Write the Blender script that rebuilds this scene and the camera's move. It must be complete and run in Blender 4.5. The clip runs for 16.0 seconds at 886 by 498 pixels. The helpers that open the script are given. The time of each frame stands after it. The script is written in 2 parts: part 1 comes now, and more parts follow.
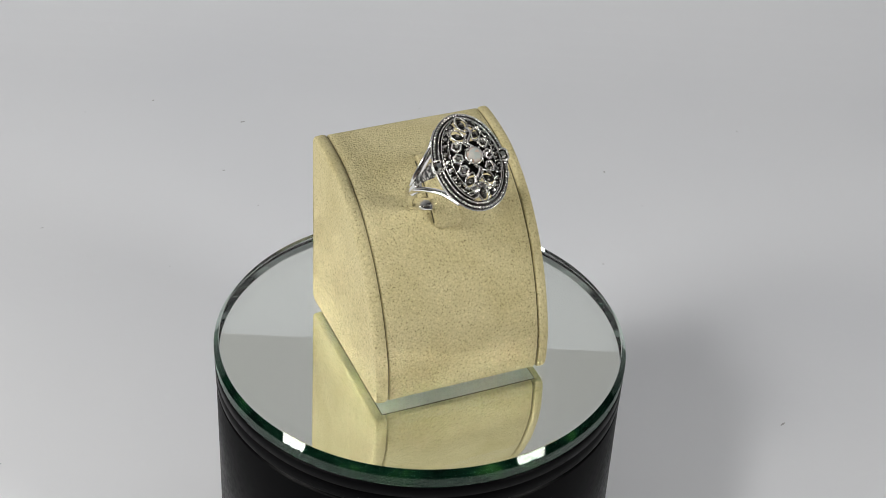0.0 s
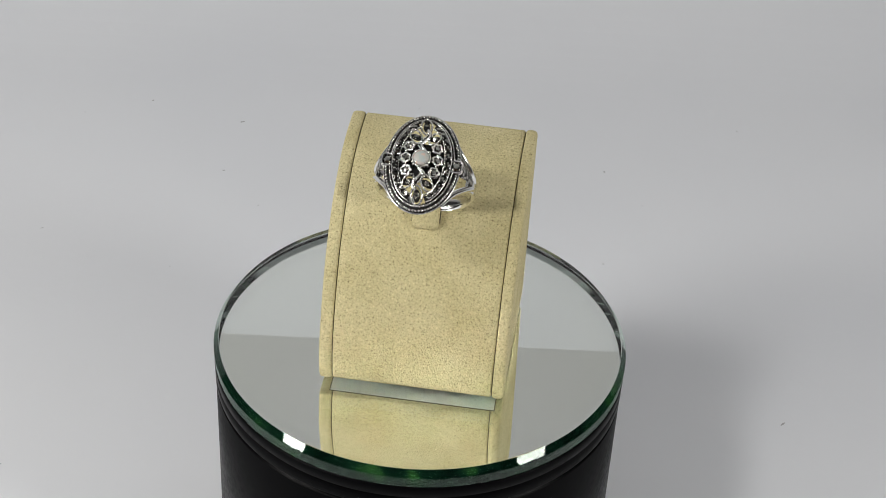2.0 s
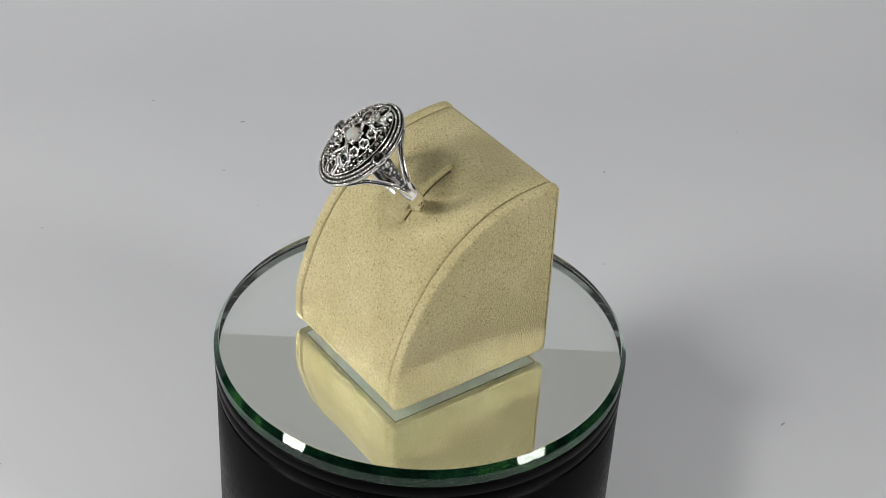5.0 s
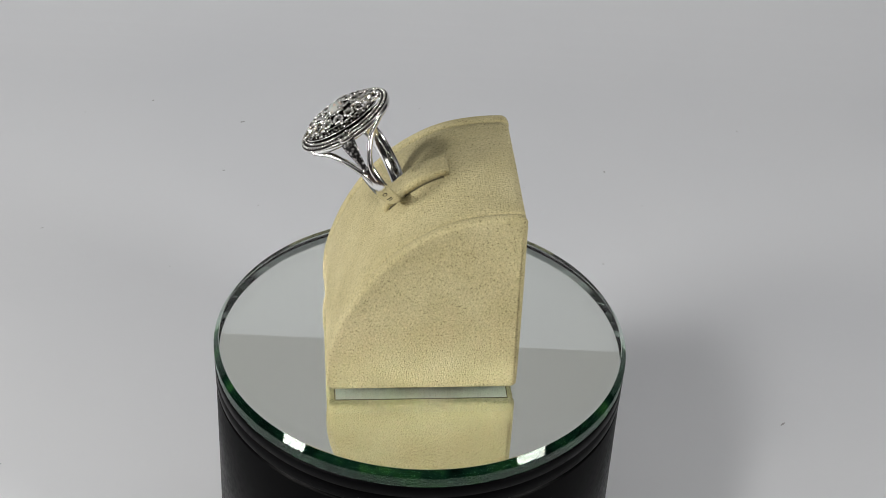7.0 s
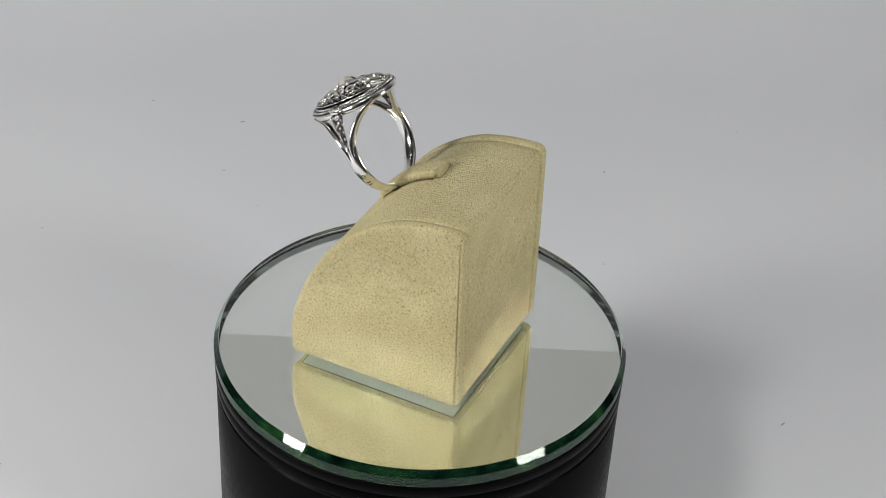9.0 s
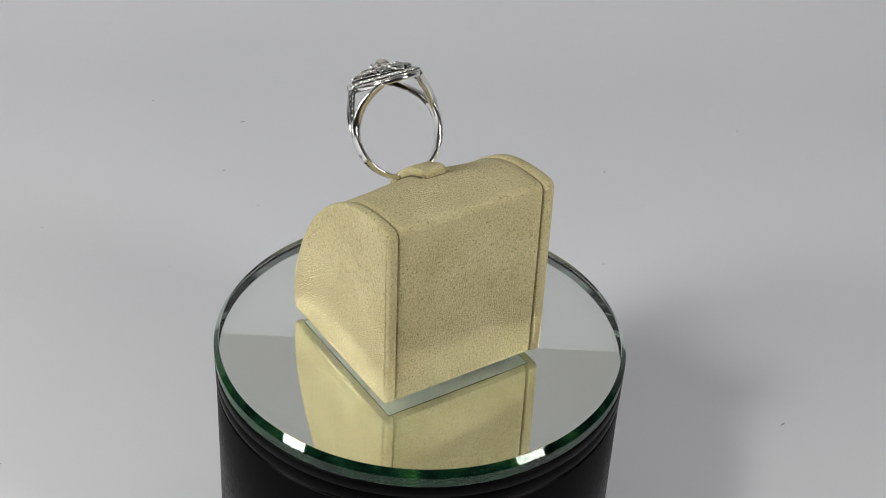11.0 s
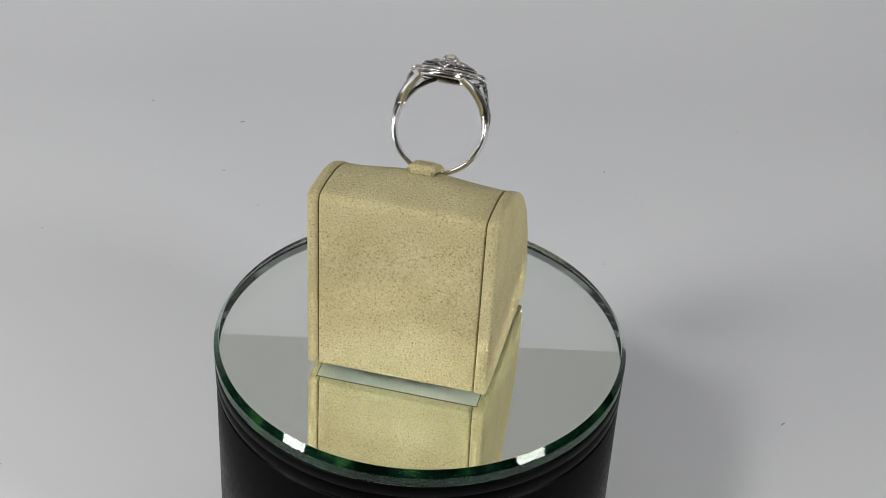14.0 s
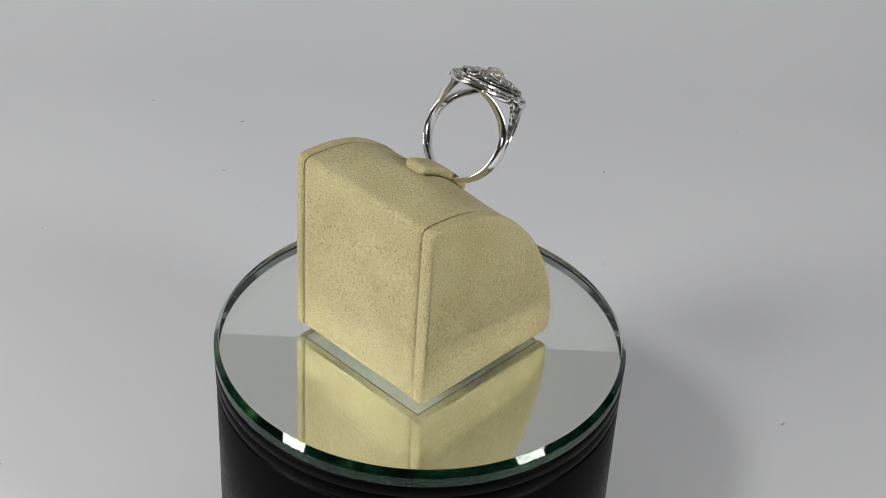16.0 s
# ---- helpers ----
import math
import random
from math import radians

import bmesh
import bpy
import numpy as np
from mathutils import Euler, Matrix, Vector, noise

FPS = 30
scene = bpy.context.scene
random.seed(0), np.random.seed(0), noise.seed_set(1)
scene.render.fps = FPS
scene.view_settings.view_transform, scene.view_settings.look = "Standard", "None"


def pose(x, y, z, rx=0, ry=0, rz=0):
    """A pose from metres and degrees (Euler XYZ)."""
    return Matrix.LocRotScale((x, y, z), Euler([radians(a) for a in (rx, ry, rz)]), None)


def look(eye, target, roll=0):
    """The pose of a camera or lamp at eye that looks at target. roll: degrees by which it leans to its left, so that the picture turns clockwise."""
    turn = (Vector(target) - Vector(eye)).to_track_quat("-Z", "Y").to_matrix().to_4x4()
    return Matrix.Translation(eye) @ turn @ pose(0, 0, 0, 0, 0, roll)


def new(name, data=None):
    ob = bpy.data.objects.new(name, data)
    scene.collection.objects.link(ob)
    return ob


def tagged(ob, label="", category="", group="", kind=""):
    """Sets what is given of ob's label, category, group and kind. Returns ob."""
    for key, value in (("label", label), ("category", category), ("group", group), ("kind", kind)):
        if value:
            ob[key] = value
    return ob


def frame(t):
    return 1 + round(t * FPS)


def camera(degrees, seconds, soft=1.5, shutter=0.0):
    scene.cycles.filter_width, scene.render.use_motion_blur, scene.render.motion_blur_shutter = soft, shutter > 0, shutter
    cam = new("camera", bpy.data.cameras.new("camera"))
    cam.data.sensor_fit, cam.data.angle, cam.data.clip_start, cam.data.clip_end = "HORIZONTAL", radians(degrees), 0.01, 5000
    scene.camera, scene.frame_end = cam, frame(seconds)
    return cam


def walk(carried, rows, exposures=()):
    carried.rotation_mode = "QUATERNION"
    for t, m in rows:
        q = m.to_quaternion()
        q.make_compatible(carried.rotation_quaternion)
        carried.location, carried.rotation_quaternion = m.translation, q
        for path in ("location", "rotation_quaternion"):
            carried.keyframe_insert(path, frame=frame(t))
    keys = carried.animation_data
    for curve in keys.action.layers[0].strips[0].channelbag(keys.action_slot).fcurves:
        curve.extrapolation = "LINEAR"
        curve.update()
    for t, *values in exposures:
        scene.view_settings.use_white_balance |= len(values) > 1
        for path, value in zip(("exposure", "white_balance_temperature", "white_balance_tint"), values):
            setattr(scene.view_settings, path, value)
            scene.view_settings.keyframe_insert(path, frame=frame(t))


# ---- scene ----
MM = 0.001

# ---- camera ----
EYE = (0.0, -0.31314, 0.24595)
PITCH, YAW, ROLL = 35.58, 0.69, 3.15


def camera_pose():
    p, q = radians(PITCH), radians(YAW)
    way = Vector((math.sin(q) * math.cos(p), math.cos(q) * math.cos(p), -math.sin(p)))
    return look(EYE, Vector(EYE) + way, ROLL)


cam = camera(27.54, 16.0, soft=0.75)
scene.cycles.blur_glossy = 0.0
scene.cycles.sample_clamp_indirect = 0.0
walk(cam, [(0.0, camera_pose()), (16.0, camera_pose())], [(0.0, 0.03), (1.5, 0.01), (3.5, -0.13), (9.0, -0.11), (16.0, -0.17)])

# ---- turning of the turntable: degrees at 0 s, degrees a second ----
TURN0, RATE = 23.87, -15.483

# ---- light ----
TABLE_Z = -0.056
world = bpy.data.worlds.new("world")
scene.world = world
world.use_nodes = True
world.node_tree.nodes["Background"].inputs[0].default_value = (0.9, 0.95, 1.0, 1)
world.node_tree.nodes["Background"].inputs[1].default_value = 0.05


def area_lamp(name, eye, target, sx, sy, watts, colour):
    data = bpy.data.lights.new(name, "AREA")
    data.shape, data.size, data.size_y = "RECTANGLE", sx, sy
    data.energy, data.color = watts, colour
    ob = new(name, data)
    ob.matrix_world = look(eye, target)
    return ob


area_lamp("left_led_panel", (-0.42, -0.22, 0.205), (0, 0, 0.015), 0.125, 0.10, 1.58, (1.0, 0.98, 0.935))
area_lamp("right_led_panel", (0.39, -0.24, 0.205), (0, 0, 0.015), 0.125, 0.10, 1.2, (1.0, 0.98, 0.935))
area_lamp("room_light", (-0.60, -0.50, 0.92), (0, 0.05, 0), 0.17, 0.17, 3.9, (1.0, 0.985, 0.965))
# Broad bluish lamp added above as soft fill, not a known fixture.
area_lamp("overhead_fill", (0.0, 0.0, 1.62), (0.0, 0.25, 0), 1.2, 1.0, 1.15, (0.86, 0.92, 1.0))


# ---- materials ----
def material(name, base=(0.5, 0.5, 0.5), rough=0.5, metal=0.0, ior=1.5, trans=0.0, spec=0.5, sheen=0.0):
    m = bpy.data.materials.new(name)
    m.use_nodes = True
    b = m.node_tree.nodes["Principled BSDF"]
    b.inputs["Base Color"].default_value = (*base, 1)
    b.inputs["Roughness"].default_value = rough
    b.inputs["Metallic"].default_value = metal
    b.inputs["IOR"].default_value = ior
    b.inputs["Transmission Weight"].default_value = trans
    b.inputs["Specular IOR Level"].default_value = spec
    b.inputs["Sheen Weight"].default_value = sheen
    return m


def node(m, kind, **inputs):
    n = m.node_tree.nodes.new(kind)
    for k, v in inputs.items():
        n.inputs[k.replace("_", " ")].default_value = v
    return n


def wire(m, a, out, b, inp):
    m.node_tree.links.new(a.outputs[out], b.inputs[inp])


def ramp(m, stops):
    n = m.node_tree.nodes.new("ShaderNodeValToRGB")
    e = n.color_ramp.elements
    while len(e) < len(stops):
        e.new(0.5)
    for i, (p, c) in enumerate(stops):
        e[i].position, e[i].color = p, (*c, 1)
    return n


def mixed(m, a, b, fac, mode="MIX"):
    n = m.node_tree.nodes.new("ShaderNodeMix")
    n.data_type, n.blend_type = "RGBA", mode
    for src, slot in ((fac, 0), (a, 6), (b, 7)):
        if isinstance(src, tuple) and hasattr(src[0], "outputs"):
            m.node_tree.links.new(src[0].outputs[src[1]], n.inputs[slot])
        else:
            n.inputs[slot].default_value = src
    return n


def suede():
    m = material("suede", rough=0.95, spec=0.12, sheen=0.08)
    b = m.node_tree.nodes["Principled BSDF"]
    co = node(m, "ShaderNodeTexCoord")
    big = node(m, "ShaderNodeTexNoise", Scale=90.0, Detail=4.0, Roughness=0.6)
    fine = node(m, "ShaderNodeTexNoise", Scale=2250.0, Detail=5.0, Roughness=0.75)
    nap = node(m, "ShaderNodeTexNoise", Scale=2600.0, Detail=4.0)
    for n in (big, fine, nap):
        wire(m, co, "Object", n, "Vector")
    r1 = ramp(m, [(0.3, (0.53, 0.462, 0.245)), (0.7, (0.63, 0.56, 0.325))])
    wire(m, big, "Fac", r1, "Fac")
    r2 = ramp(m, [(0.335, (0.22, 0.19, 0.13)), (0.39, (0.80, 0.78, 0.73)), (0.46, (1.02, 1.02, 1.01)), (0.58, (1.16, 1.16, 1.16)), (0.69, (1.45, 1.45, 1.47))])
    wire(m, fine, "Fac", r2, "Fac")
    mix = mixed(m, (r1, "Color"), (r2, "Color"), 1.0, "MULTIPLY")
    wire(m, mix, 2, b, "Base Color")
    bump = node(m, "ShaderNodeBump", Strength=0.9, Distance=0.0005)
    wire(m, nap, "Fac", bump, "Height")
    wire(m, bump, "Normal", b, "Normal")
    return m


def paper():
    m = material("backdrop_paper", rough=0.55, spec=0.35)
    b = m.node_tree.nodes["Principled BSDF"]
    co = node(m, "ShaderNodeTexCoord")
    big = node(m, "ShaderNodeTexNoise", Scale=5.0, Detail=3.0)
    wire(m, co, "Object", big, "Vector")
    r1 = ramp(m, [(0.3, (0.74, 0.755, 0.79)), (0.7, (0.79, 0.80, 0.825))])
    wire(m, big, "Fac", r1, "Fac")
    wire(m, r1, "Color", b, "Base Color")
    fine = node(m, "ShaderNodeTexNoise", Scale=60.0, Detail=6.0)
    wire(m, co, "Object", fine, "Vector")
    bump = node(m, "ShaderNodeBump", Strength=0.12, Distance=0.002)
    wire(m, fine, "Fac", bump, "Height")
    wire(m, bump, "Normal", b, "Normal")
    return m


def plastic():
    m = material("black_plastic", (0.002, 0.002, 0.0024), 0.3, spec=0.03)
    b = m.node_tree.nodes["Principled BSDF"]
    co = node(m, "ShaderNodeTexCoord")
    n = node(m, "ShaderNodeTexNoise", Scale=700.0, Detail=3.0)
    wire(m, co, "Object", n, "Vector")
    r = ramp(m, [(0.35, (0.28, 0.28, 0.28)), (0.7, (0.4, 0.4, 0.4))])
    wire(m, n, "Fac", r, "Fac")
    wire(m, r, "Color", b, "Roughness")
    return m


def silver(name, base, rough, scale=900.0, dist=0.00004):
    m = material(name, base, rough, 1.0)
    b = m.node_tree.nodes["Principled BSDF"]
    co = node(m, "ShaderNodeTexCoord")
    n = node(m, "ShaderNodeTexNoise", Scale=scale, Detail=4.0)
    wire(m, co, "Object", n, "Vector")
    r = ramp(m, [(0.3, (rough * 0.6,) * 3), (0.75, (min(1, rough * 1.7),) * 3)])
    wire(m, n, "Fac", r, "Fac")
    wire(m, r, "Color", b, "Roughness")
    bump = node(m, "ShaderNodeBump", Strength=0.35, Distance=dist)
    wire(m, n, "Fac", bump, "Height")
    wire(m, bump, "Normal", b, "Normal")
    return m


def opal_stone():
    m = material("opal", (0.7, 0.66, 0.62), 0.12, spec=0.6)
    b = m.node_tree.nodes["Principled BSDF"]
    b.inputs["Subsurface Weight"].default_value = 0.3
    b.inputs["Subsurface Radius"].default_value = (0.001, 0.0008, 0.0006)
    co = node(m, "ShaderNodeTexCoord")
    v = node(m, "ShaderNodeTexVoronoi", Scale=900.0)
    wire(m, co, "Object", v, "Vector")
    r = ramp(m, [(0.0, (0.68, 0.42, 0.32)), (0.35, (0.58, 0.50, 0.44)), (0.7, (0.44, 0.50, 0.48)), (1.0, (0.60, 0.50, 0.40))])
    wire(m, v, "Color", r, "Fac")
    wire(m, r, "Color", b, "Base Color")
    return m


def glass_of(name, base, rough=0.0):
    return material(name, base, rough, 0.0, 1.52, 1.0)


SUEDE, PAPER, BLACK = suede(), paper(), plastic()
# Dark seam colour, which also paints the shade in the slit.
SEAM_SHADE = material("seam_and_slit_shade", (0.10, 0.085, 0.04), 0.9)
CARD = material("white_card", (0.78, 0.79, 0.74), 0.7)
GLASS = glass_of("clear_glass", (0.96, 0.985, 0.965))


def green_edge():
    """Clear glass with the green body colour that shows at cut edges; its mottling paints light trapped inside."""
    m = material("green_glass_edge")
    tree = m.node_tree
    tree.nodes.remove(tree.nodes["Principled BSDF"])
    clear = node(m, "ShaderNodeBsdfGlass", Color=(0.90, 0.98, 0.94, 1), Roughness=0.0, IOR=1.52)
    body = node(m, "ShaderNodeBsdfDiffuse")
    co = node(m, "ShaderNodeTexCoord")
    n = node(m, "ShaderNodeTexNoise", Scale=130.0, Detail=3.0, Roughness=0.6)
    wire(m, co, "Object", n, "Vector")
    r = ramp(m, [(0.40, (0.004, 0.022, 0.014)), (0.55, (0.02, 0.12, 0.06)), (0.68, (0.12, 0.46, 0.12))])
    wire(m, n, "Fac", r, "Fac")
    wire(m, r, "Color", body, "Color")
    mix = node(m, "ShaderNodeMixShader", Fac=0.17)
    wire(m, clear, "BSDF", mix, 1)
    wire(m, body, "BSDF", mix, 2)
    wire(m, mix, "Shader", tree.nodes["Material Output"], "Surface")
    return m


EDGE = green_edge()
MIRROR = material("mirror_silver", (0.95, 0.965, 0.945), 0.0, 1.0)
SILVER = silver("polished_silver", (0.86, 0.85, 0.83), 0.13)
WORN = silver("antiqued_silver", (0.74, 0.73, 0.70), 0.2, 1600.0, 0.0001)
DARK = silver("dark_silver", (0.035, 0.034, 0.034), 0.4, 1600.0, 0.0001)
MARC = material("marcasite_stone", (0.40, 0.39, 0.36), 0.08, 1.0)


def engraved():
    m = material("engraved_silver", rough=0.3, metal=1.0)
    b = m.node_tree.nodes["Principled BSDF"]
    co = node(m, "ShaderNodeTexCoord")
    v = node(m, "ShaderNodeTexVoronoi", Scale=1700.0)
    wire(m, co, "Object", v, "Vector")
    r = ramp(m, [(0.25, (0.62, 0.61, 0.59)), (0.6, (0.06, 0.06, 0.06))])
    wire(m, v, "Distance", r, "Fac")
    wire(m, r, "Color", b, "Base Color")
    bump = node(m, "ShaderNodeBump", Strength=0.8, Distance=0.0002)
    bump.invert = True
    wire(m, v, "Distance", bump, "Height")
    wire(m, bump, "Normal", b, "Normal")
    return m


ENGRAVED = engraved()
OPAL = opal_stone()
# Dark grey for unseen walls, in place of a dim room.
DIM = material("dim_room_grey", (0.09, 0.09, 0.10), 0.8)
WOOD = material("dark_floor", (0.08, 0.055, 0.04), 0.5)
LINT = material("grey_lint", (0.42, 0.42, 0.42), 0.9)
WALL = material("white_wall_paint", (0.88, 0.88, 0.875), 0.8)


# ---- mesh helpers ----
def mesh_of(name, bm, mat, smooth=True):
    me = bpy.data.meshes.new(name)
    bmesh.ops.recalc_face_normals(bm, faces=bm.faces)
    bm.to_mesh(me)
    bm.free()
    me.materials.append(mat)
    if smooth:
        for p in me.polygons:
            p.use_smooth = len(p.vertices) < 20
    return me


def part(name, bm, mat, parent, label="", smooth=True, m=None):
    ob = new(name, mesh_of(name, bm, mat, smooth) if isinstance(bm, bmesh.types.BMesh) else bm)
    ob.parent = parent
    if m is not None:
        ob.matrix_basis = m
    if label:
        tagged(ob, label)
    return ob


def lathe(profile, n=160, bm=None):
    """Turns (radius, height) pairs about z; a radius of 0 closes the end."""
    bm = bm or bmesh.new()
    rings = []
    for r, z in profile:
        if r == 0:
            rings.append([bm.verts.new((0, 0, z))])
        else:
            rings.append([bm.verts.new((r * math.cos(2 * math.pi * i / n), r * math.sin(2 * math.pi * i / n), z)) for i in range(n)])
    for a, b in zip(rings, rings[1:]):
        for i in range(n):
            j = (i + 1) % n
            q = [a[i % len(a)], a[j % len(a)], b[j % len(b)], b[i % len(b)]]
            q = list(dict.fromkeys(q))
            if len(q) > 2:
                bm.faces.new(q)
    return bm


def tube(points, radius, closed=False, n=8, flat=(1.0, 1.0), up=(0, 0, 1), bm=None):
    """A rod along points; radius is a number or a function of 0..1; flat squeezes it across and along up."""
    bm = bm or bmesh.new()
    pts = [Vector(p) for p in points]
    rings, count = [], len(pts)
    for i, p in enumerate(pts):
        if closed:
            d = pts[(i + 1) % count] - pts[i - 1]
        else:
            d = pts[min(i + 1, count - 1)] - pts[max(i - 1, 0)]
        d.normalize()
        side = d.cross(Vector(up))
        if side.length < 1e-6:
            side = d.cross(Vector((1, 0, 0)))
        side.normalize()
        top = side.cross(d)
        r = radius(i / max(1, count - 1)) if callable(radius) else radius
        rings.append([bm.verts.new(p + side * (r * flat[0] * math.cos(2 * math.pi * k / n)) + top * (r * flat[1] * math.sin(2 * math.pi * k / n))) for k in range(n)])
    pairs = list(zip(rings, rings[1:])) + ([(rings[-1], rings[0])] if closed else [])
    for a, b in pairs:
        for k in range(n):
            bm.faces.new((a[k], a[(k + 1) % n], b[(k + 1) % n], b[k]))
    if not closed:
        bm.faces.new(rings[0])
        bm.faces.new(rings[-1])
    return bm


def spline(ctrl, n=40):
    """A smooth line through control points."""
    c = [Vector(p) for p in ctrl]
    c = [2 * c[0] - c[1]] + c + [2 * c[-1] - c[-2]]
    out = []
    for i in range(1, len(c) - 2):
        for k in range(n):
            t = k / n
            a, b, d, e = c[i - 1], c[i], c[i + 1], c[i + 2]
            out.append(0.5 * (2 * b + (d - a) * t + (2 * a - 5 * b + 4 * d - e) * t * t + (3 * b - a - 3 * d + e) * t ** 3))
    out.append(c[-2])
    return out


def ball(radius, m=None, seg=10, rings=6, bm=None):
    bm = bm or bmesh.new()
    bmesh.ops.create_uvsphere(bm, u_segments=seg, v_segments=rings, radius=radius, matrix=m or Matrix())
    return bm


def box(lo, hi, bevel=0.0):
    bm = bmesh.new()
    lo, hi = Vector(lo), Vector(hi)
    bmesh.ops.create_cube(bm, size=1, matrix=Matrix.Translation((lo + hi) / 2) @ Matrix.Diagonal((*(hi - lo), 1)))
    if bevel:
        bmesh.ops.bevel(bm, geom=bm.edges[:], offset=bevel, segments=3, affect="EDGES", profile=0.5)
    return bm


# ---- the setting ----
def backdrop():
    """One sheet of paper: flat on the table, swept up behind."""
    bm = bmesh.new()
    line = [(-0.20, TABLE_Z)]
    line += [(SWEEP_Y - SWEEP_R + SWEEP_R * math.sin(a), TABLE_Z + SWEEP_R - SWEEP_R * math.cos(a)) for a in np.linspace(0, math.pi / 2, 48)]
    line += [(SWEEP_Y, TABLE_Z + SWEEP_R + 0.03), (SWEEP_Y, SHEET_TOP)]
    xs = np.linspace(-0.75, 0.75, 7)
    low = [(y + 0.0012 * dy, z - 0.0012 * dz) for (y, z), (dy, dz) in zip(line, [(0, 1)] + [(math.sin(a), math.cos(a)) for a in np.linspace(0, math.pi / 2, 48)] + [(1, 0)] * 2)]
    loop = line + low[::-1]
    rows = [[bm.verts.new((x, y, z)) for x in xs] for y, z in loop]
    for a, b in zip(rows, rows[1:] + rows[:1]):
        for i in range(len(xs) - 1):
            bm.faces.new((a[i], a[i + 1], b[i + 1], b[i]))
    ob = new("backdrop", mesh_of("backdrop", bm, PAPER, False))
    tagged(ob, "white paper sheet swept up behind the turntable", "backdrop", kind="structure")


SWEEP_Y, SWEEP_R, SHEET_TOP = 0.42, 0.22, 0.335
backdrop()


def room():
    x, y0, y1, z0, z1 = 1.3, -1.4, 0.58, -0.85, 1.65
    t = 0.05
    # Room added around the set; dark grey walls give the silver dark reflections.
    white, grey, brown = (WALL, "plain white painted "), (DIM, "unseen dark grey "), (WOOD, "dark brown ")
    for name, lo, hi, (mat, word) in ((*a, b) for a, b in zip((("wall_north", (-x, y1, z0), (x, y1 + t, z1)), ("wall_south", (-x, y0 - t, z0), (x, y0, z1)),
                         ("wall_east", (x, y0 - t, z0), (x + t, y1 + t, z1)), ("wall_west", (-x - t, y0 - t, z0), (-x, y1 + t, z1)),
                         ("ceiling", (-x - t, y0 - t, z1), (x + t, y1 + t, z1 + t)), ("floor", (-x - t, y0 - t, z0 - t), (x + t, y1 + t, z0))), (white, grey, grey, grey, white, brown))):
        tagged(new(name, mesh_of(name, box(lo, hi), mat, False)), word + name.split("_")[0], name.split("_")[0], kind="structure")


room()


def table():
    # Unseen table, coloured dark so the silver and black plastic reflect dark.
    top = new("table", mesh_of("table", box((-0.8, -1.0, TABLE_Z - 0.032), (0.8, 0.55, TABLE_Z - 0.002), 0.004), WOOD, False))
    tagged(top, "unseen table under the paper sheet, made dark brown for reflections", "table")
    for sx in (-0.75, 0.75):
        for sy in (-0.95, 0.5):
            part("leg", box((sx - 0.025, sy - 0.025, -0.85), (sx + 0.025, sy + 0.025, TABLE_Z - 0.032), 0.003), WOOD, top, smooth=False)


table()


def dust():
    """Specks and lint lying about on the paper."""
    bm = bmesh.new()
    rnd = random.Random(5)
    for k in range(34):
        x, y = rnd.uniform(-0.16, 0.2), rnd.uniform(-0.02, 0.19)
        if math.hypot(x, y) < 0.055:
            continue
        r = rnd.choice((0.10, 0.14, 0.18, 0.28)) * MM
        m = Matrix.Translation((x, y, TABLE_Z + 0.00012)) @ pose(0, 0, 0, 0, 0, rnd.uniform(0, 180)) @ Matrix.Diagonal((rnd.uniform(1, 3.5), 1, 0.5, 1))
        ball(r, m, 6, 4, bm)
    tagged(new("dust", mesh_of("dust", bm, LINT)), "small grey specks of lint on the paper", "dust", kind="stuff")


dust()


# ---- turntable ----
GLASS_T, R_IN, R_OUT, DROP = 4.1, 44.05, 45.2, 1.5
CENTRE = (-0.0001, -0.0012)


def turntable():
    root = new("turntable")
    root.location = (*CENTRE, TABLE_Z + 0.0015)
    tagged(root, "round glossy black plastic turntable on white paper", "turntable")
    h = -TABLE_Z / MM - 1.5
    top = h - GLASS_T - 0.15
    prof = [(0, 0), (44.0, 0), (44.5, 0.5), (44.85, top - 7.0), (44.75, top - 6.8), (44.2, top - 6.6), (44.2, top - 6.2)]
    part("body", lathe([(r * MM, z * MM) for r, z in prof + [(0, top - 6.2)]]), BLACK, root)
    lip = [(0, top - 6.15), (44.45, top - 6.15), (44.8, top - 6.0), (44.95, top - 5.7), (45.0, top - 3.4), (44.75, top - 3.1), (44.75, top - 2.9), (45.05, top - 2.6),
           (45.1, top - 0.5), (44.9, top - 0.05), (0, top)]
    part("rim", lathe([(r * MM, z * MM) for r, z in lip]), BLACK, root, "glossy black stepped rim under the glass")
    return root


turntable()


def mirror_disc():
    root = new("mirror_disc")
    tagged(root, "round mirror disc with a sloping greenish glass edge", "mirror")
    p = [(0, 0), (R_IN - 0.05, 0), (R_IN + 0.05, -0.04), (R_OUT - 0.05, -DROP + 0.04), (R_OUT, -DROP - 0.08), (R_OUT - 0.15, -GLASS_T + 0.25), (R_OUT - 0.35, -GLASS_T), (0, -GLASS_T)]
    bm = lathe([(r * MM, z * MM) for r, z in p], 1200)
    me = mesh_of("glass", bm, GLASS, False)
    me.materials.append(EDGE)
    for f in me.polygons:
        c = f.center
        f.material_index = 1 if abs(f.normal.z) < 0.9 else 0
    part("glass", me, None, root, "clear glass with green edge")
    part("silvering", lathe([(0, -(GLASS_T - 0.03) * MM), ((R_OUT - 0.45) * MM, -(GLASS_T - 0.03) * MM)], 128), MIRROR, root, "mirror coating under the glass", smooth=False)
    return root


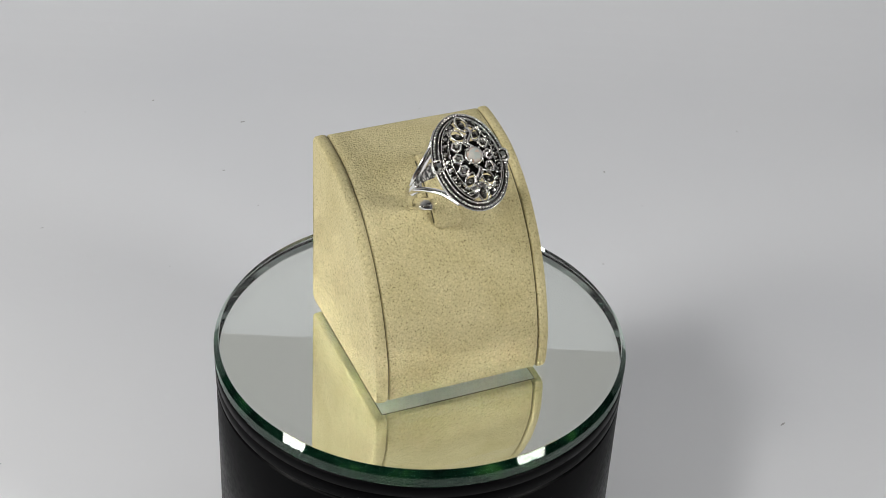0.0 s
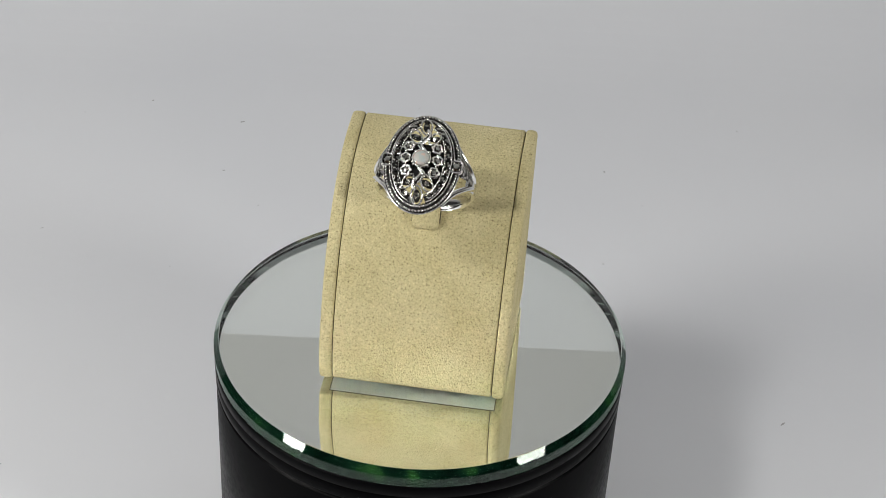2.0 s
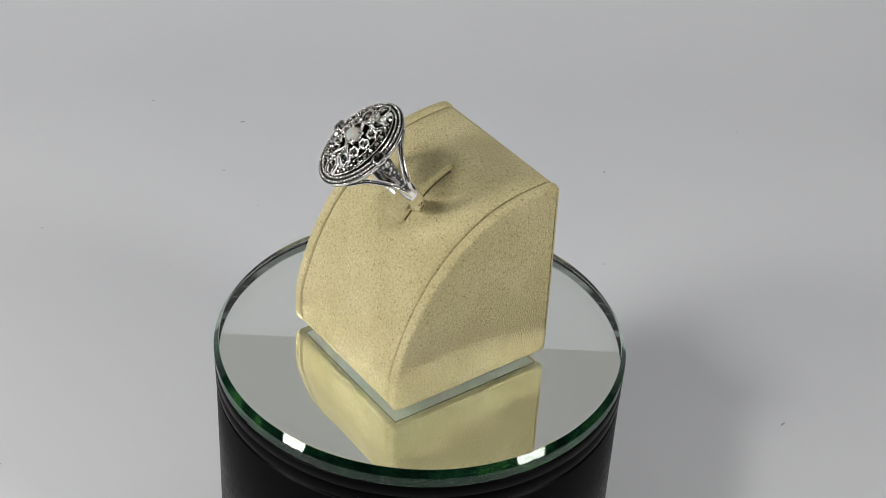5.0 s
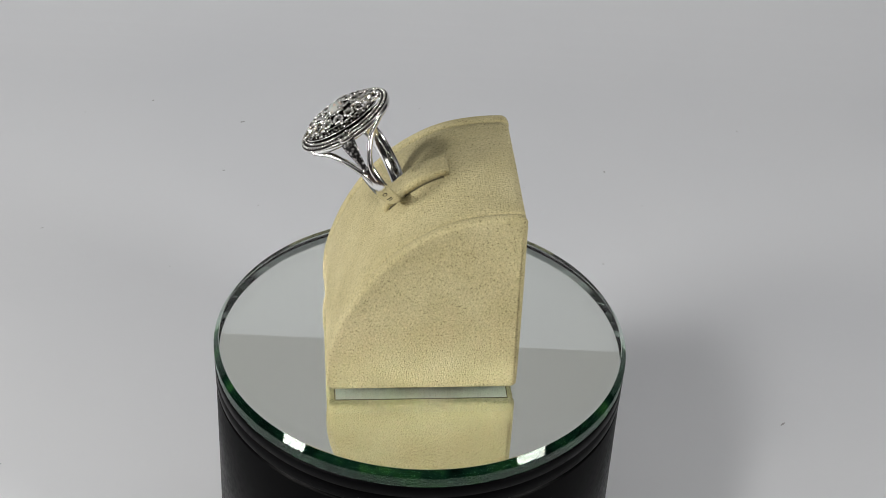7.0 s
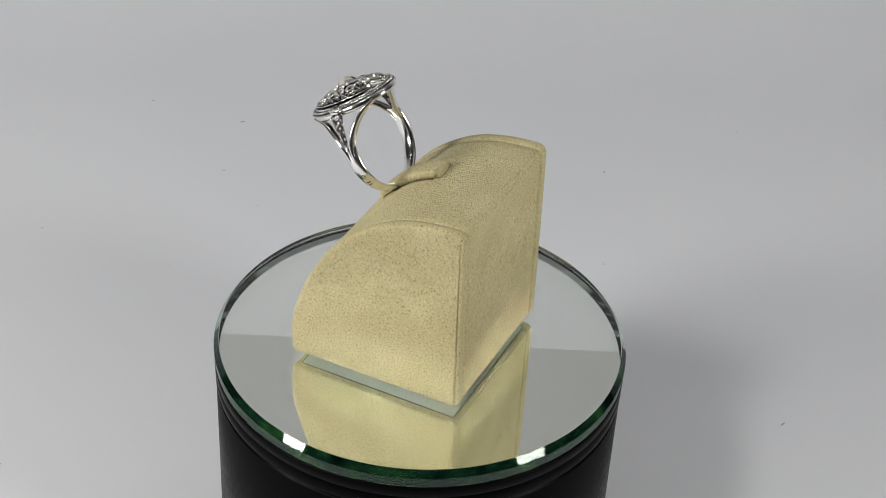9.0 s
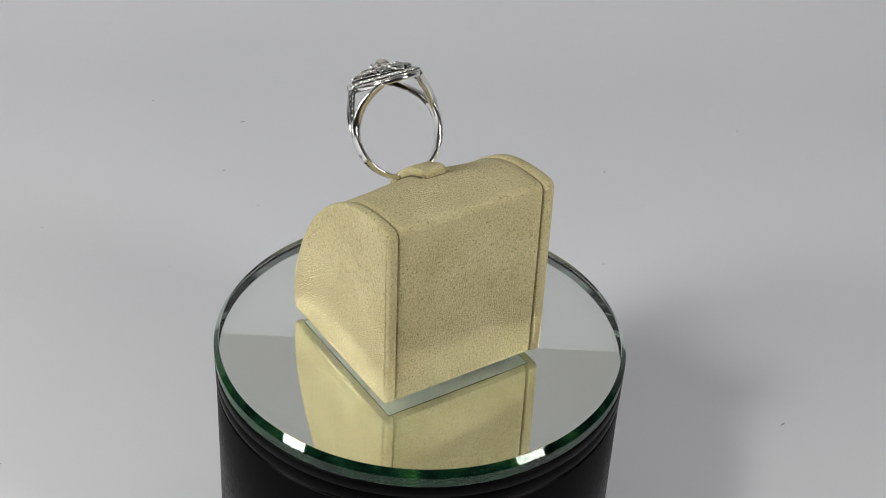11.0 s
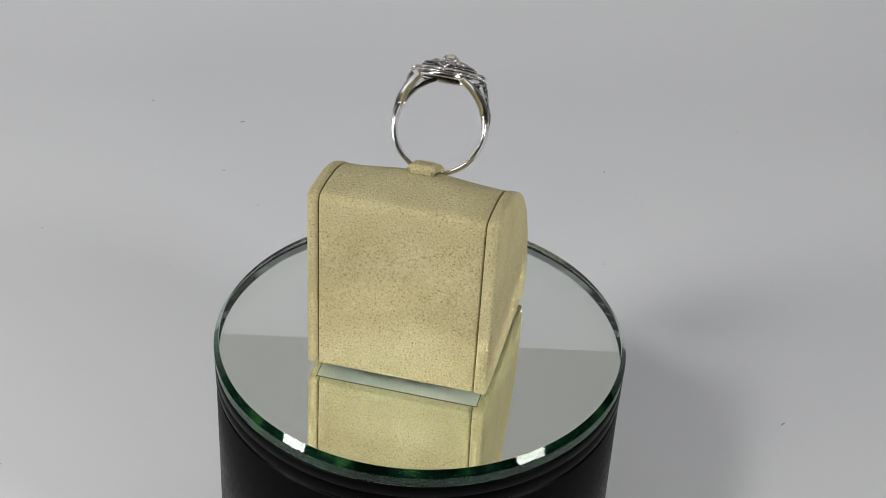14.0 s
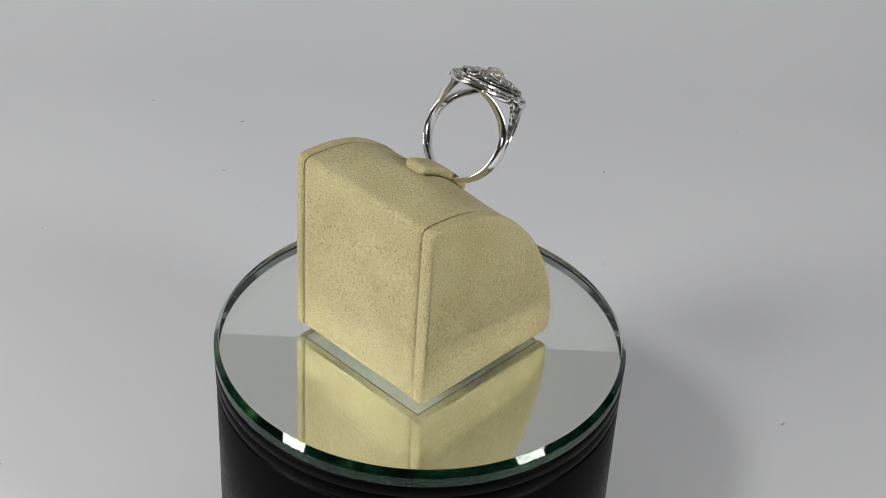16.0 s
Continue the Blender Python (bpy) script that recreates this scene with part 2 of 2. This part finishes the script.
# ---- the ring stand ----
STAND_X = 1.0
OUTLINE = [(-19.7, 0.2), (-20.6, 0.8), (-20.95, 3.2), (-20.7, 9.0), (-19.1, 15.0), (-16.7, 21.2), (-13.1, 27.7), (-10.0, 31.6), (-6.2, 35.5), (-1.0, 39.2), (4.4, 41.7), (10.4, 43.0), (15.6, 43.4),
           (17.2, 43.2), (17.9, 42.4), (18.1, 40.9), (18.3, 30.0), (18.45, 15.0), (18.5, 2.4), (18.3, 0.8), (17.5, 0.2)]


def stand_line(inset, bulge=0.0):
    """The side outline of the stand, (y, z) in mm, from the front bottom over the crown to the back bottom, moved in by inset."""
    line = spline([(0, y, z) for y, z in OUTLINE], 5)
    out = []
    for i, p in enumerate(line):
        d = (line[min(i + 1, len(line) - 1)] - line[max(i - 1, 0)]).normalized()
        k = -inset + bulge * math.exp(-((p.y - 1.0) / 9.0) ** 2) * (p.z > 20)
        out.append((p.y - d.z * k, max(p.z + d.y * k, 0.15)))
    return out


def stand_rows(slices):
    """A closed form of slices across x; each slice is the outline moved in by its inset."""
    bm = bmesh.new()
    rows = []
    for x, inset, bulge in slices:
        taper = 0.98 if abs(x) > 5 else 1.0
        rows.append([bm.verts.new(((x * (taper + (1 - taper) * z / 43) + STAND_X) * MM, y * MM, z * MM)) for y, z in stand_line(inset, bulge)])
    for a, b in zip(rows, rows[1:]):
        k = len(a)
        for i in range(k):
            bm.faces.new((a[i], a[(i + 1) % k], b[(i + 1) % k], b[i]))
    for end in (rows[0], rows[-1]):
        bm.faces.new([bm.verts.new(v.co) for v in end])
    return bm


def ring_stand():
    root = new("ring_stand")
    tagged(root, "beige suede ring display stand with curved front", "jewellery stand")
    mid = [(x, 0.0 if abs(x) > 16.9 else -0.1, 1.3 * math.cos(x / 17.3 * math.pi / 2) ** 2) for x in np.linspace(-16.9, 16.9, 19)]
    part("body", stand_rows([(-17.3, 0.5, 0), (-17.15, 0.15, 0)] + mid + [(17.15, 0.15, 0), (17.3, 0.5, 0)]), SUEDE, root)
    for s in (-1, 1):
        wide = 0.7 if s < 0 else 0.3
        sl = [(17.32, 0.5), (17.42, 0.1), (17.7, -0.2), (18.3, -0.32), (18.9 + wide, -0.22), (19.25 + wide, 0.02), (19.42 + wide, 0.35), (19.48 + wide, 0.7)]
        part("side_panel", stand_rows([(s * x, i, 0) for x, i in sl]), SUEDE, root)
        taper = 0.98
        line = [Vector((STAND_X + s * 17.31 * (taper + (1 - taper) * z / 43), y, z)) * MM + Vector((noise.noise((y * 0.6, z * 0.6, s)) * 0.1 * MM, 0, 0)) for y, z in stand_line(0.36)]
        part("seam", tube(line, lambda t: (0.12 + 0.04 * noise.noise((t * 60, s, 0))) * MM, n=6), SEAM_SHADE, root, "dark stitched seam")
    part("base_card", box(((STAND_X - 17.6) * MM, -19.3 * MM, 0.02 * MM), ((STAND_X + 17.6) * MM, 17.2 * MM, 0.42 * MM)), CARD, root, "white card underside", smooth=False)
    hem = [Vector((STAND_X + a * 17.7, y, 0.14)) * MM for a, y in ((-1, -19.45), (-0.5, -19.5), (0.5, -19.5), (1, -19.45), (1, -8), (1, 8), (1, 17.3), (0.5, 17.35), (-0.5, 17.35), (-1, 17.3), (-1, 8), (-1, -8))]
    part("hem", tube(hem, 0.14 * MM, True, 6), SEAM_SHADE, root, "dark edge round the underside card")
    # the tongue that holds the ring, lying along the slope
    bm = bmesh.new()
    line = spline([(0, -9.9, 34.2), (0, -8.7, 36.3), (0, -6.0, 39.2), (0, -3.0, 41.8), (0, 0.0, 43.3), (0, 2.0, 44.1), (0, 3.3, 44.1)], 8)
    rows = []
    for i, p in enumerate(line):
        e = min(1.0, min(i, len(line) - 1 - i) / 3.5)
        p = p + 0.16 * Vector((0, noise.noise((i * 0.9, 0, 0)), noise.noise((i * 0.9, 7, 0))))
        w, th = 2.75 - 0.9 * (1 - e) ** 2, 2.3 - 1.0 * i / len(line)
        rows.append([bm.verts.new(((0.85 + a * (w + 0.22 * noise.noise((i * 0.8, a * 3, 2)))) * MM, (p.y + b * th * 0.55) * MM, (p.z - b * th * 0.83) * MM)) for a, b in
                     ((-1, 1), (-1, 0.25), (-0.92, 0.06), (-0.8, 0), (0, -0.04), (0.8, 0), (0.92, 0.06), (1, 0.25), (1, 1))])
    for a, b in zip(rows, rows[1:]):
        for k in range(9):
            bm.faces.new((a[k], a[(k + 1) % 9], b[(k + 1) % 9], b[k]))
    bm.faces.new(rows[0])
    bm.faces.new(rows[-1])
    part("tongue", bm, SUEDE, root, "suede tongue over the slit")
    # dark rods on both sides of the tongue paint the shade in the slit
    top_line = stand_line(-0.1, 1.28)
    for s in (-1, 1):
        pts = [Vector((0.85 + s * 2.75, y, z + 0.02)) * MM for y, z in top_line if -8.5 < y < 3.6 and z > 20]
        part("slit", tube(pts, 0.24 * MM, n=6), SEAM_SHADE, root, "dark line for the shade in the slit beside the tongue")
    # loose nap along the edges
    fuzz = bmesh.new()
    rnd = random.Random(11)
    crown = stand_line(0.0)

    def fibre(p, up):
        d = (up + Vector((rnd.uniform(-1, 1), rnd.uniform(-1, 1), rnd.uniform(-1, 1))) * 0.9).normalized()
        ln = rnd.uniform(0.25, 0.75)
        bend = Vector((rnd.uniform(-1, 1), rnd.uniform(-1, 1), rnd.uniform(-0.5, 0.5))) * ln * 0.3
        tube([p * MM, (p + d * ln * 0.5 + bend * 0.3) * MM, (p + d * ln + bend) * MM], lambda t: 0.028 * (1.1 - t) * MM, n=3, bm=fuzz)

    for k in range(900):
        y, z = crown[rnd.randrange(10, len(crown) - 10)]
        x = rnd.uniform(-17, 17) if rnd.random() < 0.45 else rnd.choice((-1, 1)) * rnd.uniform(18, 19.4)
        lift = 1.25 * math.cos(x / 17.3 * math.pi / 2) ** 2 * math.exp(-((y - 1.0) / 9.0) ** 2) if abs(x) < 17.2 else 0.0
        n = Vector((0.0, y, z - 20)).normalized()
        fibre(Vector((x * (0.98 + 0.02 * min(1, z / 43)) + STAND_X, y, z)) + n * (lift - 0.05), n)
    for k in range(260):
        p = line[rnd.randrange(len(line))] if rnd.random() < 0.5 else line[-1 - rnd.randrange(3)]
        a = rnd.choice((-1, 1)) if rnd.random() < 0.7 else rnd.uniform(-1, 1)
        fibre(Vector((0.85 + a * 2.7, p.y + 0.4, p.z - 0.6)), Vector((a * 0.6, 0.5, 0.7)))
    tagged(part("nap_fibres", fuzz, SUEDE, root, "loose suede fibres"), kind="stuff")
    return root


# ---- the ring ----
RING_C, LEAN = (0.8, -11.4, 45.4), 34.5
HX, HY = 7.3, 10.2     # half width and half length of the head


def head_z(x, y):
    q = min(1.0, (x / HX) ** 2 + (y / HY) ** 2)
    return 11.1 + 2.5 * (1 - q) ** 0.8


def on_head(x, y, lift=0.0):
    return Vector((x, y, head_z(x, y) + lift)) * MM


def oval(a, b, n, z=None, lift=0.0):
    out = []
    for i in range(n):
        t = 2 * math.pi * i / n
        x, y = a * math.cos(t), b * math.sin(t)
        out.append(Vector((x, y, z)) * MM if z is not None else on_head(x, y, lift))
    return out


def stone_mesh(r):
    bm = lathe([(0, 0.55 * r * MM), (0.55 * r * MM, 0.5 * r * MM), (r * MM, 0.05 * r * MM), (0.9 * r * MM, -0.4 * r * MM), (0, -0.5 * r * MM)], 6)
    return mesh_of("marcasite", bm, MARC, False)


def tilt_at(x, y, lift=0.0):
    e = 0.05
    nx = -(head_z(x + e, y) - head_z(x - e, y)) / (2 * e)
    ny = -(head_z(x, y + e) - head_z(x, y - e)) / (2 * e)
    q = Vector((nx, ny, 1)).to_track_quat("Z", "Y").to_matrix().to_4x4()
    return Matrix.Translation(on_head(x, y, lift)) @ q


def silver_ring():
    root = new("ring")
    tagged(root, "antiqued silver filigree ring with white opal and marcasites", "ring")
    # band: open at the top, where the shoulders split
    pts = []
    for i in range(61):
        a = radians(-90 - 114 + 228 * i / 60)
        pts.append(Vector((9.75 * math.cos(a), 0, 9.75 * math.sin(a))) * MM)
    part("band", tube(pts, lambda t: (1.0 + 0.15 * abs(2 * t - 1) ** 2) * MM, n=14, flat=(0.6, 1.5), up=(0, 1, 0)), SILVER, root, "plain polished silver band")
    for s in (-1, 1):
        for d in (-1, 1):
            ctrl = [(s * 9.7, d * 0.55, 0.6), (s * 9.45, d * 0.8, 2.9), (s * 8.8, d * 1.65, 5.0), (s * 7.6, d * 3.1, 7.1), (s * 6.1, d * 4.8, 8.7), (s * 4.9, d * 6.8, 9.7), (s * 4.3, d * 7.9, 10.2)]
            part("shoulder_wire", tube([Vector(p) * MM for p in spline(ctrl, 10)], lambda t: (0.55 + 0.35 * min(1, t * 4) - 0.26 * t) * MM, n=10, flat=(0.72, 1.25), up=(s, 0, 0.3)), SILVER, root)
        ctrl = [(s * 9.75, 0, 1.6), (s * 9.45, 0, 5.0), (s * 8.7, 0, 8.0), (s * 7.7, 0, 10.4)]
        part("shoulder_panel", tube([Vector(p) * MM for p in spline(ctrl, 10)], lambda t: (0.12 + 1.5 * t) * MM, n=10, flat=(1.0, 0.32), up=(s, 0, 0.35)), ENGRAVED, root, "engraved silver panel")
        square = [Vector((s * 6.75 + 1.15 * abs(math.cos(t)) ** 0.55 * math.copysign(1, math.cos(t)), 1.2 * abs(math.sin(t)) ** 0.55 * math.copysign(1, math.sin(t)), 11.6)) * MM for t in np.linspace(0, 2 * math.pi, 25)[:-1]]
        st = part("side_setting", tube(square, 0.25 * MM, True, 6), WORN, root, "square milled bezel")
        part("bezel_wall", tube([p - Vector((0, 0, 0.55 * MM)) for p in square], 0.3 * MM, True, 6, (0.7, 2.0)), SILVER, st)
        part("cup", ball(1.1 * MM, Matrix.Translation(Vector((s * 6.75, 0, 11.2)) * MM) @ Matrix.Diagonal((1, 1, 0.45, 1))), DARK, st)
        part("stone", mesh_of("stone", lathe([(0, 0.55 * MM), (0.55 * MM, 0.5 * MM), (1.0 * MM, 0), (0, -0.4 * MM)], 6), MARC, False), None, st, m=Matrix.Translation(Vector((s * 6.75, 0, 11.65)) * MM))
    # maker's marks on the band
    for a, wd in ((-17, 0.0), (-27, 0.55), (-31, 0.4)):
        m = pose(0, 0, 0, 0, -a, 0) @ Matrix.Translation((10.33 * MM, 0, 0))
        if wd:
            bm = box((-0.03 * MM, -wd * MM, -0.12 * MM), (0.05 * MM, wd * MM, 0.12 * MM))
        else:
            bm = tube([Vector((0, 0.42 * math.cos(t), 0.42 * math.sin(t))) * MM for t in np.linspace(0, 2 * math.pi, 17)[:-1]], 0.09 * MM, True, 6, up=(1, 0, 0))
        part("hallmark", bm, DARK, root, "tiny stamped mark", m=m)
    # head: rims and beads
    part("gallery_rim", tube(oval(HX - 0.25, HY - 0.25, 96, 10.35), 0.45 * MM, True, 10, (0.8, 1.35)), SILVER, root, "smooth polished outer rim")

    def beaded(name, pts, radius, gap, mat, label=""):
        """Little beads set side by side along a line."""
        bm = bmesh.new()
        run = np.cumsum([0.0] + [(b - a).length for a, b in zip(pts, pts[1:])])
        for d in np.arange(0, run[-1] - gap * 0.4, run[-1] / round(run[-1] / gap)):
            k = min(int(np.searchsorted(run, d)), len(pts) - 1)
            ball(radius, Matrix.Translation(pts[k]), 7, 4, bm)
        part(name, bm, mat, root, label)

    ring_line = oval(HX - 0.32, HY - 0.32, 720, 11.4)
    beaded("bead_border", ring_line + ring_line[:1], 0.29 * MM, 0.60 * MM, WORN, "row of tiny silver beads")
    part("outer_rim", tube(oval(HX + 0.12, HY + 0.12, 96, 10.95), 0.16 * MM, True, 8), WORN, root)
    part("channel", tube(oval(HX - 0.35, HY - 0.35, 96, 10.95), 0.5 * MM, True, 8, (1.25, 0.45)), DARK, root, "dark groove under the beads")
    part("inner_channel", tube(oval(HX - 0.8, HY - 0.8, 96, 11.4), 0.26 * MM, True, 8, (1.0, 0.5)), DARK, root)
    milled = oval(HX - 1.1, HY - 1.1, 720, 11.75)
    part("inner_rim", tube(oval(HX - 1.1, HY - 1.1, 96, 11.62), 0.2 * MM, True, 8), WORN, root)
    beaded("milled_edge", milled + milled[:1], 0.2 * MM, 0.36 * MM, WORN, "finely milled silver edge")
    # a plate added behind the openwork to darken its gaps, pierced beside the leaves
    plate = bmesh.new()
    cells = {}

    def corner(i, j):
        if (i, j) not in cells:
            cells[i, j] = plate.verts.new(on_head(i * 0.25, j * 0.25, -0.55))
        return cells[i, j]

    for i in range(-30, 30):
        for j in range(-44, 44):
            x, y = (i + 0.5) * 0.25, (j + 0.5) * 0.25
            inside = (x / (HX - 1.0)) ** 2 + (y / (HY - 1.0)) ** 2 < 1
            hole = 3.4 < abs(y) < 8.6 and abs(x) < 3.2 * (1 - ((abs(y) - 5.6) / 3.6) ** 2)
            if inside and not hole:
                plate.faces.new((corner(i, j), corner(i + 1, j), corner(i + 1, j + 1), corner(i, j + 1)))
    bmesh.ops.solidify(plate, geom=plate.faces[:], thickness=0.35 * MM)
    part("pierced_plate", plate, DARK, root, "dark plate added behind the openwork", smooth=False)
    # marcasite rows
    small, mid = stone_mesh(0.62), stone_mesh(0.7)
    for s in (-1, 1):
        for i in range(11):
            t = radians(-62 + 124 * i / 10)
            x, y = s * (HX - 2.15) * math.cos(t), (HY - 2.3) * math.sin(t)
            part("marcasite", small, None, root, m=tilt_at(x, y, 0.25) @ pose(0, 0, 0, 0, 0, 37 * i))
        grains = bmesh.new()
        for i in range(10):
            t = radians(-55.8 + 124 * i / 10)
            for off in (-0.42, 0.42):
                ball(0.2 * MM, Matrix.Translation(on_head(s * (HX - 2.15 + off) * math.cos(t), (HY - 2.3 + off) * math.sin(t), 0.42)), 6, 4, grains)
        part("grains", grains, SILVER, root, "tiny silver setting grains")
        for rr, lift in ((1.55, 0.15), (2.85, 0.1)):
            pts = [on_head(s * (HX - rr) * math.cos(t), (HY - rr) * math.sin(t), lift) for t in np.linspace(radians(-72), radians(72), 120)]
            part("marcasite_rail", tube(pts, 0.13 * MM, n=6), WORN, root)
            if rr > 2:
                beaded("milled_edge", [p + Vector((0, 0, 0.12 * MM)) for p in pts[::1]], 0.15 * MM, 0.34 * MM, WORN)
        pts = [on_head(s * (HX - 2.2) * math.cos(t), (HY - 2.2) * math.sin(t), -0.25) for t in np.linspace(radians(-72), radians(72), 40)]
        part("row_backing", tube(pts, 0.62 * MM, n=8, flat=(1.0, 0.35)), DARK, root)
        for j, y in enumerate((-2.5, 0.0, 2.5)):
            x = s * (3.15 if j == 1 else 2.75)
            petals = [tilt_at(x, y, 0.25) @ (Vector((math.cos(t), math.sin(t), 0)) * (0.9 + 0.12 * math.cos(6 * t)) * MM) for t in np.linspace(0, 2 * math.pi, 37)[:-1]]
            fl = part("rosette", tube(petals, 0.3 * MM, True, 7), WORN, root)
            part("marcasite", mid, None, fl, m=tilt_at(x, y, 0.35))
            part("cup", ball(0.85 * MM, tilt_at(x, y, 0.0) @ Matrix.Diagonal((1, 1, 0.4, 1))), DARK, fl)
    # leaf scrolls at both ends
    for e in (-1, 1):
        stem = [(0.5, 1.7), (-0.35, 2.7), (0.05, 3.6), (0.85, 4.6), (0.95, 5.6), (0.3, 6.4)]
        part("stem", tube([on_head(e * p.x, e * p.y, 0.32) for p in spline([(x, y, 0) for x, y in stem], 8)], 0.33 * MM, n=8), WORN, root)
        part("stem", tube([on_head(e * (p.x - 0.72), e * (p.y + 0.25), 0.12) for p in spline([(x, y, 0) for x, y in stem[:4]], 8)], 0.22 * MM, n=6), WORN, root)
        # a dark rod paints the shade between the two stems
        part("stem_shade", tube([on_head(e * (p.x - 0.37), e * (p.y + 0.1), -0.05) for p in spline([(x, y, 0) for x, y in stem[:5]], 8)], 0.3 * MM, n=6), DARK, root, "dark rod for the shade between the stems")
        for cx, cy, ang, ln, wd in ((-1.75, 4.75, 30, 1.95, 1.02), (2.05, 4.7, -32, 1.7, 0.9), (-0.05, 7.25, 8, 1.95, 1.08)):
            c, sn = math.cos(radians(ang)), math.sin(radians(ang))
            pts = []
            for t in np.linspace(0, 2 * math.pi, 121):
                u = ln * math.cos(t)
                v = wd * math.sin(t) * (1 - 0.5 * abs(math.cos(t)) ** 3)
                pts.append(on_head(e * (cx + v * c - u * sn), e * (cy + v * sn + u * c), 0.25))
            leaf = part("leaf", tube(pts[:-1:3], 0.21 * MM, True, 6), WORN, root)
            beaded("leaf_edge", [p + Vector((0, 0, 0.16 * MM)) for p in pts], 0.16 * MM, 0.36 * MM, WORN)
            part("marcasite", small, None, leaf, m=tilt_at(e * cx, e * cy, 0.2))
            part("backing", ball(0.7 * MM, tilt_at(e * cx, e * cy, -0.12) @ pose(0, 0, 0, 0, 0, ang) @ Matrix.Diagonal((1.0, 1.9, 0.3, 1))), DARK, leaf)
    # opal in the middle
    cup = part("opal_cup", lathe([(0, 13.3 * MM), (1.75 * MM, 13.4 * MM), (1.95 * MM, 14.1 * MM), (1.75 * MM, 14.45 * MM), (1.6 * MM, 13.9 * MM), (0, 13.9 * MM)], 28), WORN, root)
    part("opal", lathe([(0, 15.4 * MM), (0.6 * MM, 15.32 * MM), (1.1 * MM, 15.1 * MM), (1.5 * MM, 14.7 * MM), (1.65 * MM, 14.2 * MM), (0, 13.9 * MM)], 28), OPAL, root, "milky white opal cabochon")
    for k in range(4):
        a = radians(45 + 90 * k)
        pts = [Vector((math.cos(a) * r, math.sin(a) * r, z)) * MM for r, z in ((1.3, 14.8), (1.7, 14.55), (1.95, 14.0), (2.1, 13.3))]
        part("prong", tube(pts, 0.3 * MM, n=6), WORN, root)
    return root


ring_m = pose(RING_C[0] * MM, RING_C[1] * MM, RING_C[2] * MM, LEAN, 0, 0)


def seat_ring(root):
    """Moves the ring's parts to their seat on the stand, so that the ring turns about the turntable's axis."""
    for ob in root.children:
        ob.matrix_basis = ring_m @ ob.matrix_basis
    return root


DISC, STAND, RING = mirror_disc(), ring_stand(), seat_ring(silver_ring())


def motions():
    rows = [(t, TURN0 + RATE * t) for t in np.linspace(0, 16, 33)]
    for thing in (DISC, STAND, RING):
        walk(thing, [(t, pose(*((*CENTRE, 0) if thing is DISC else (0, 0, 0)), 0, 0, a)) for t, a in rows])


motions()
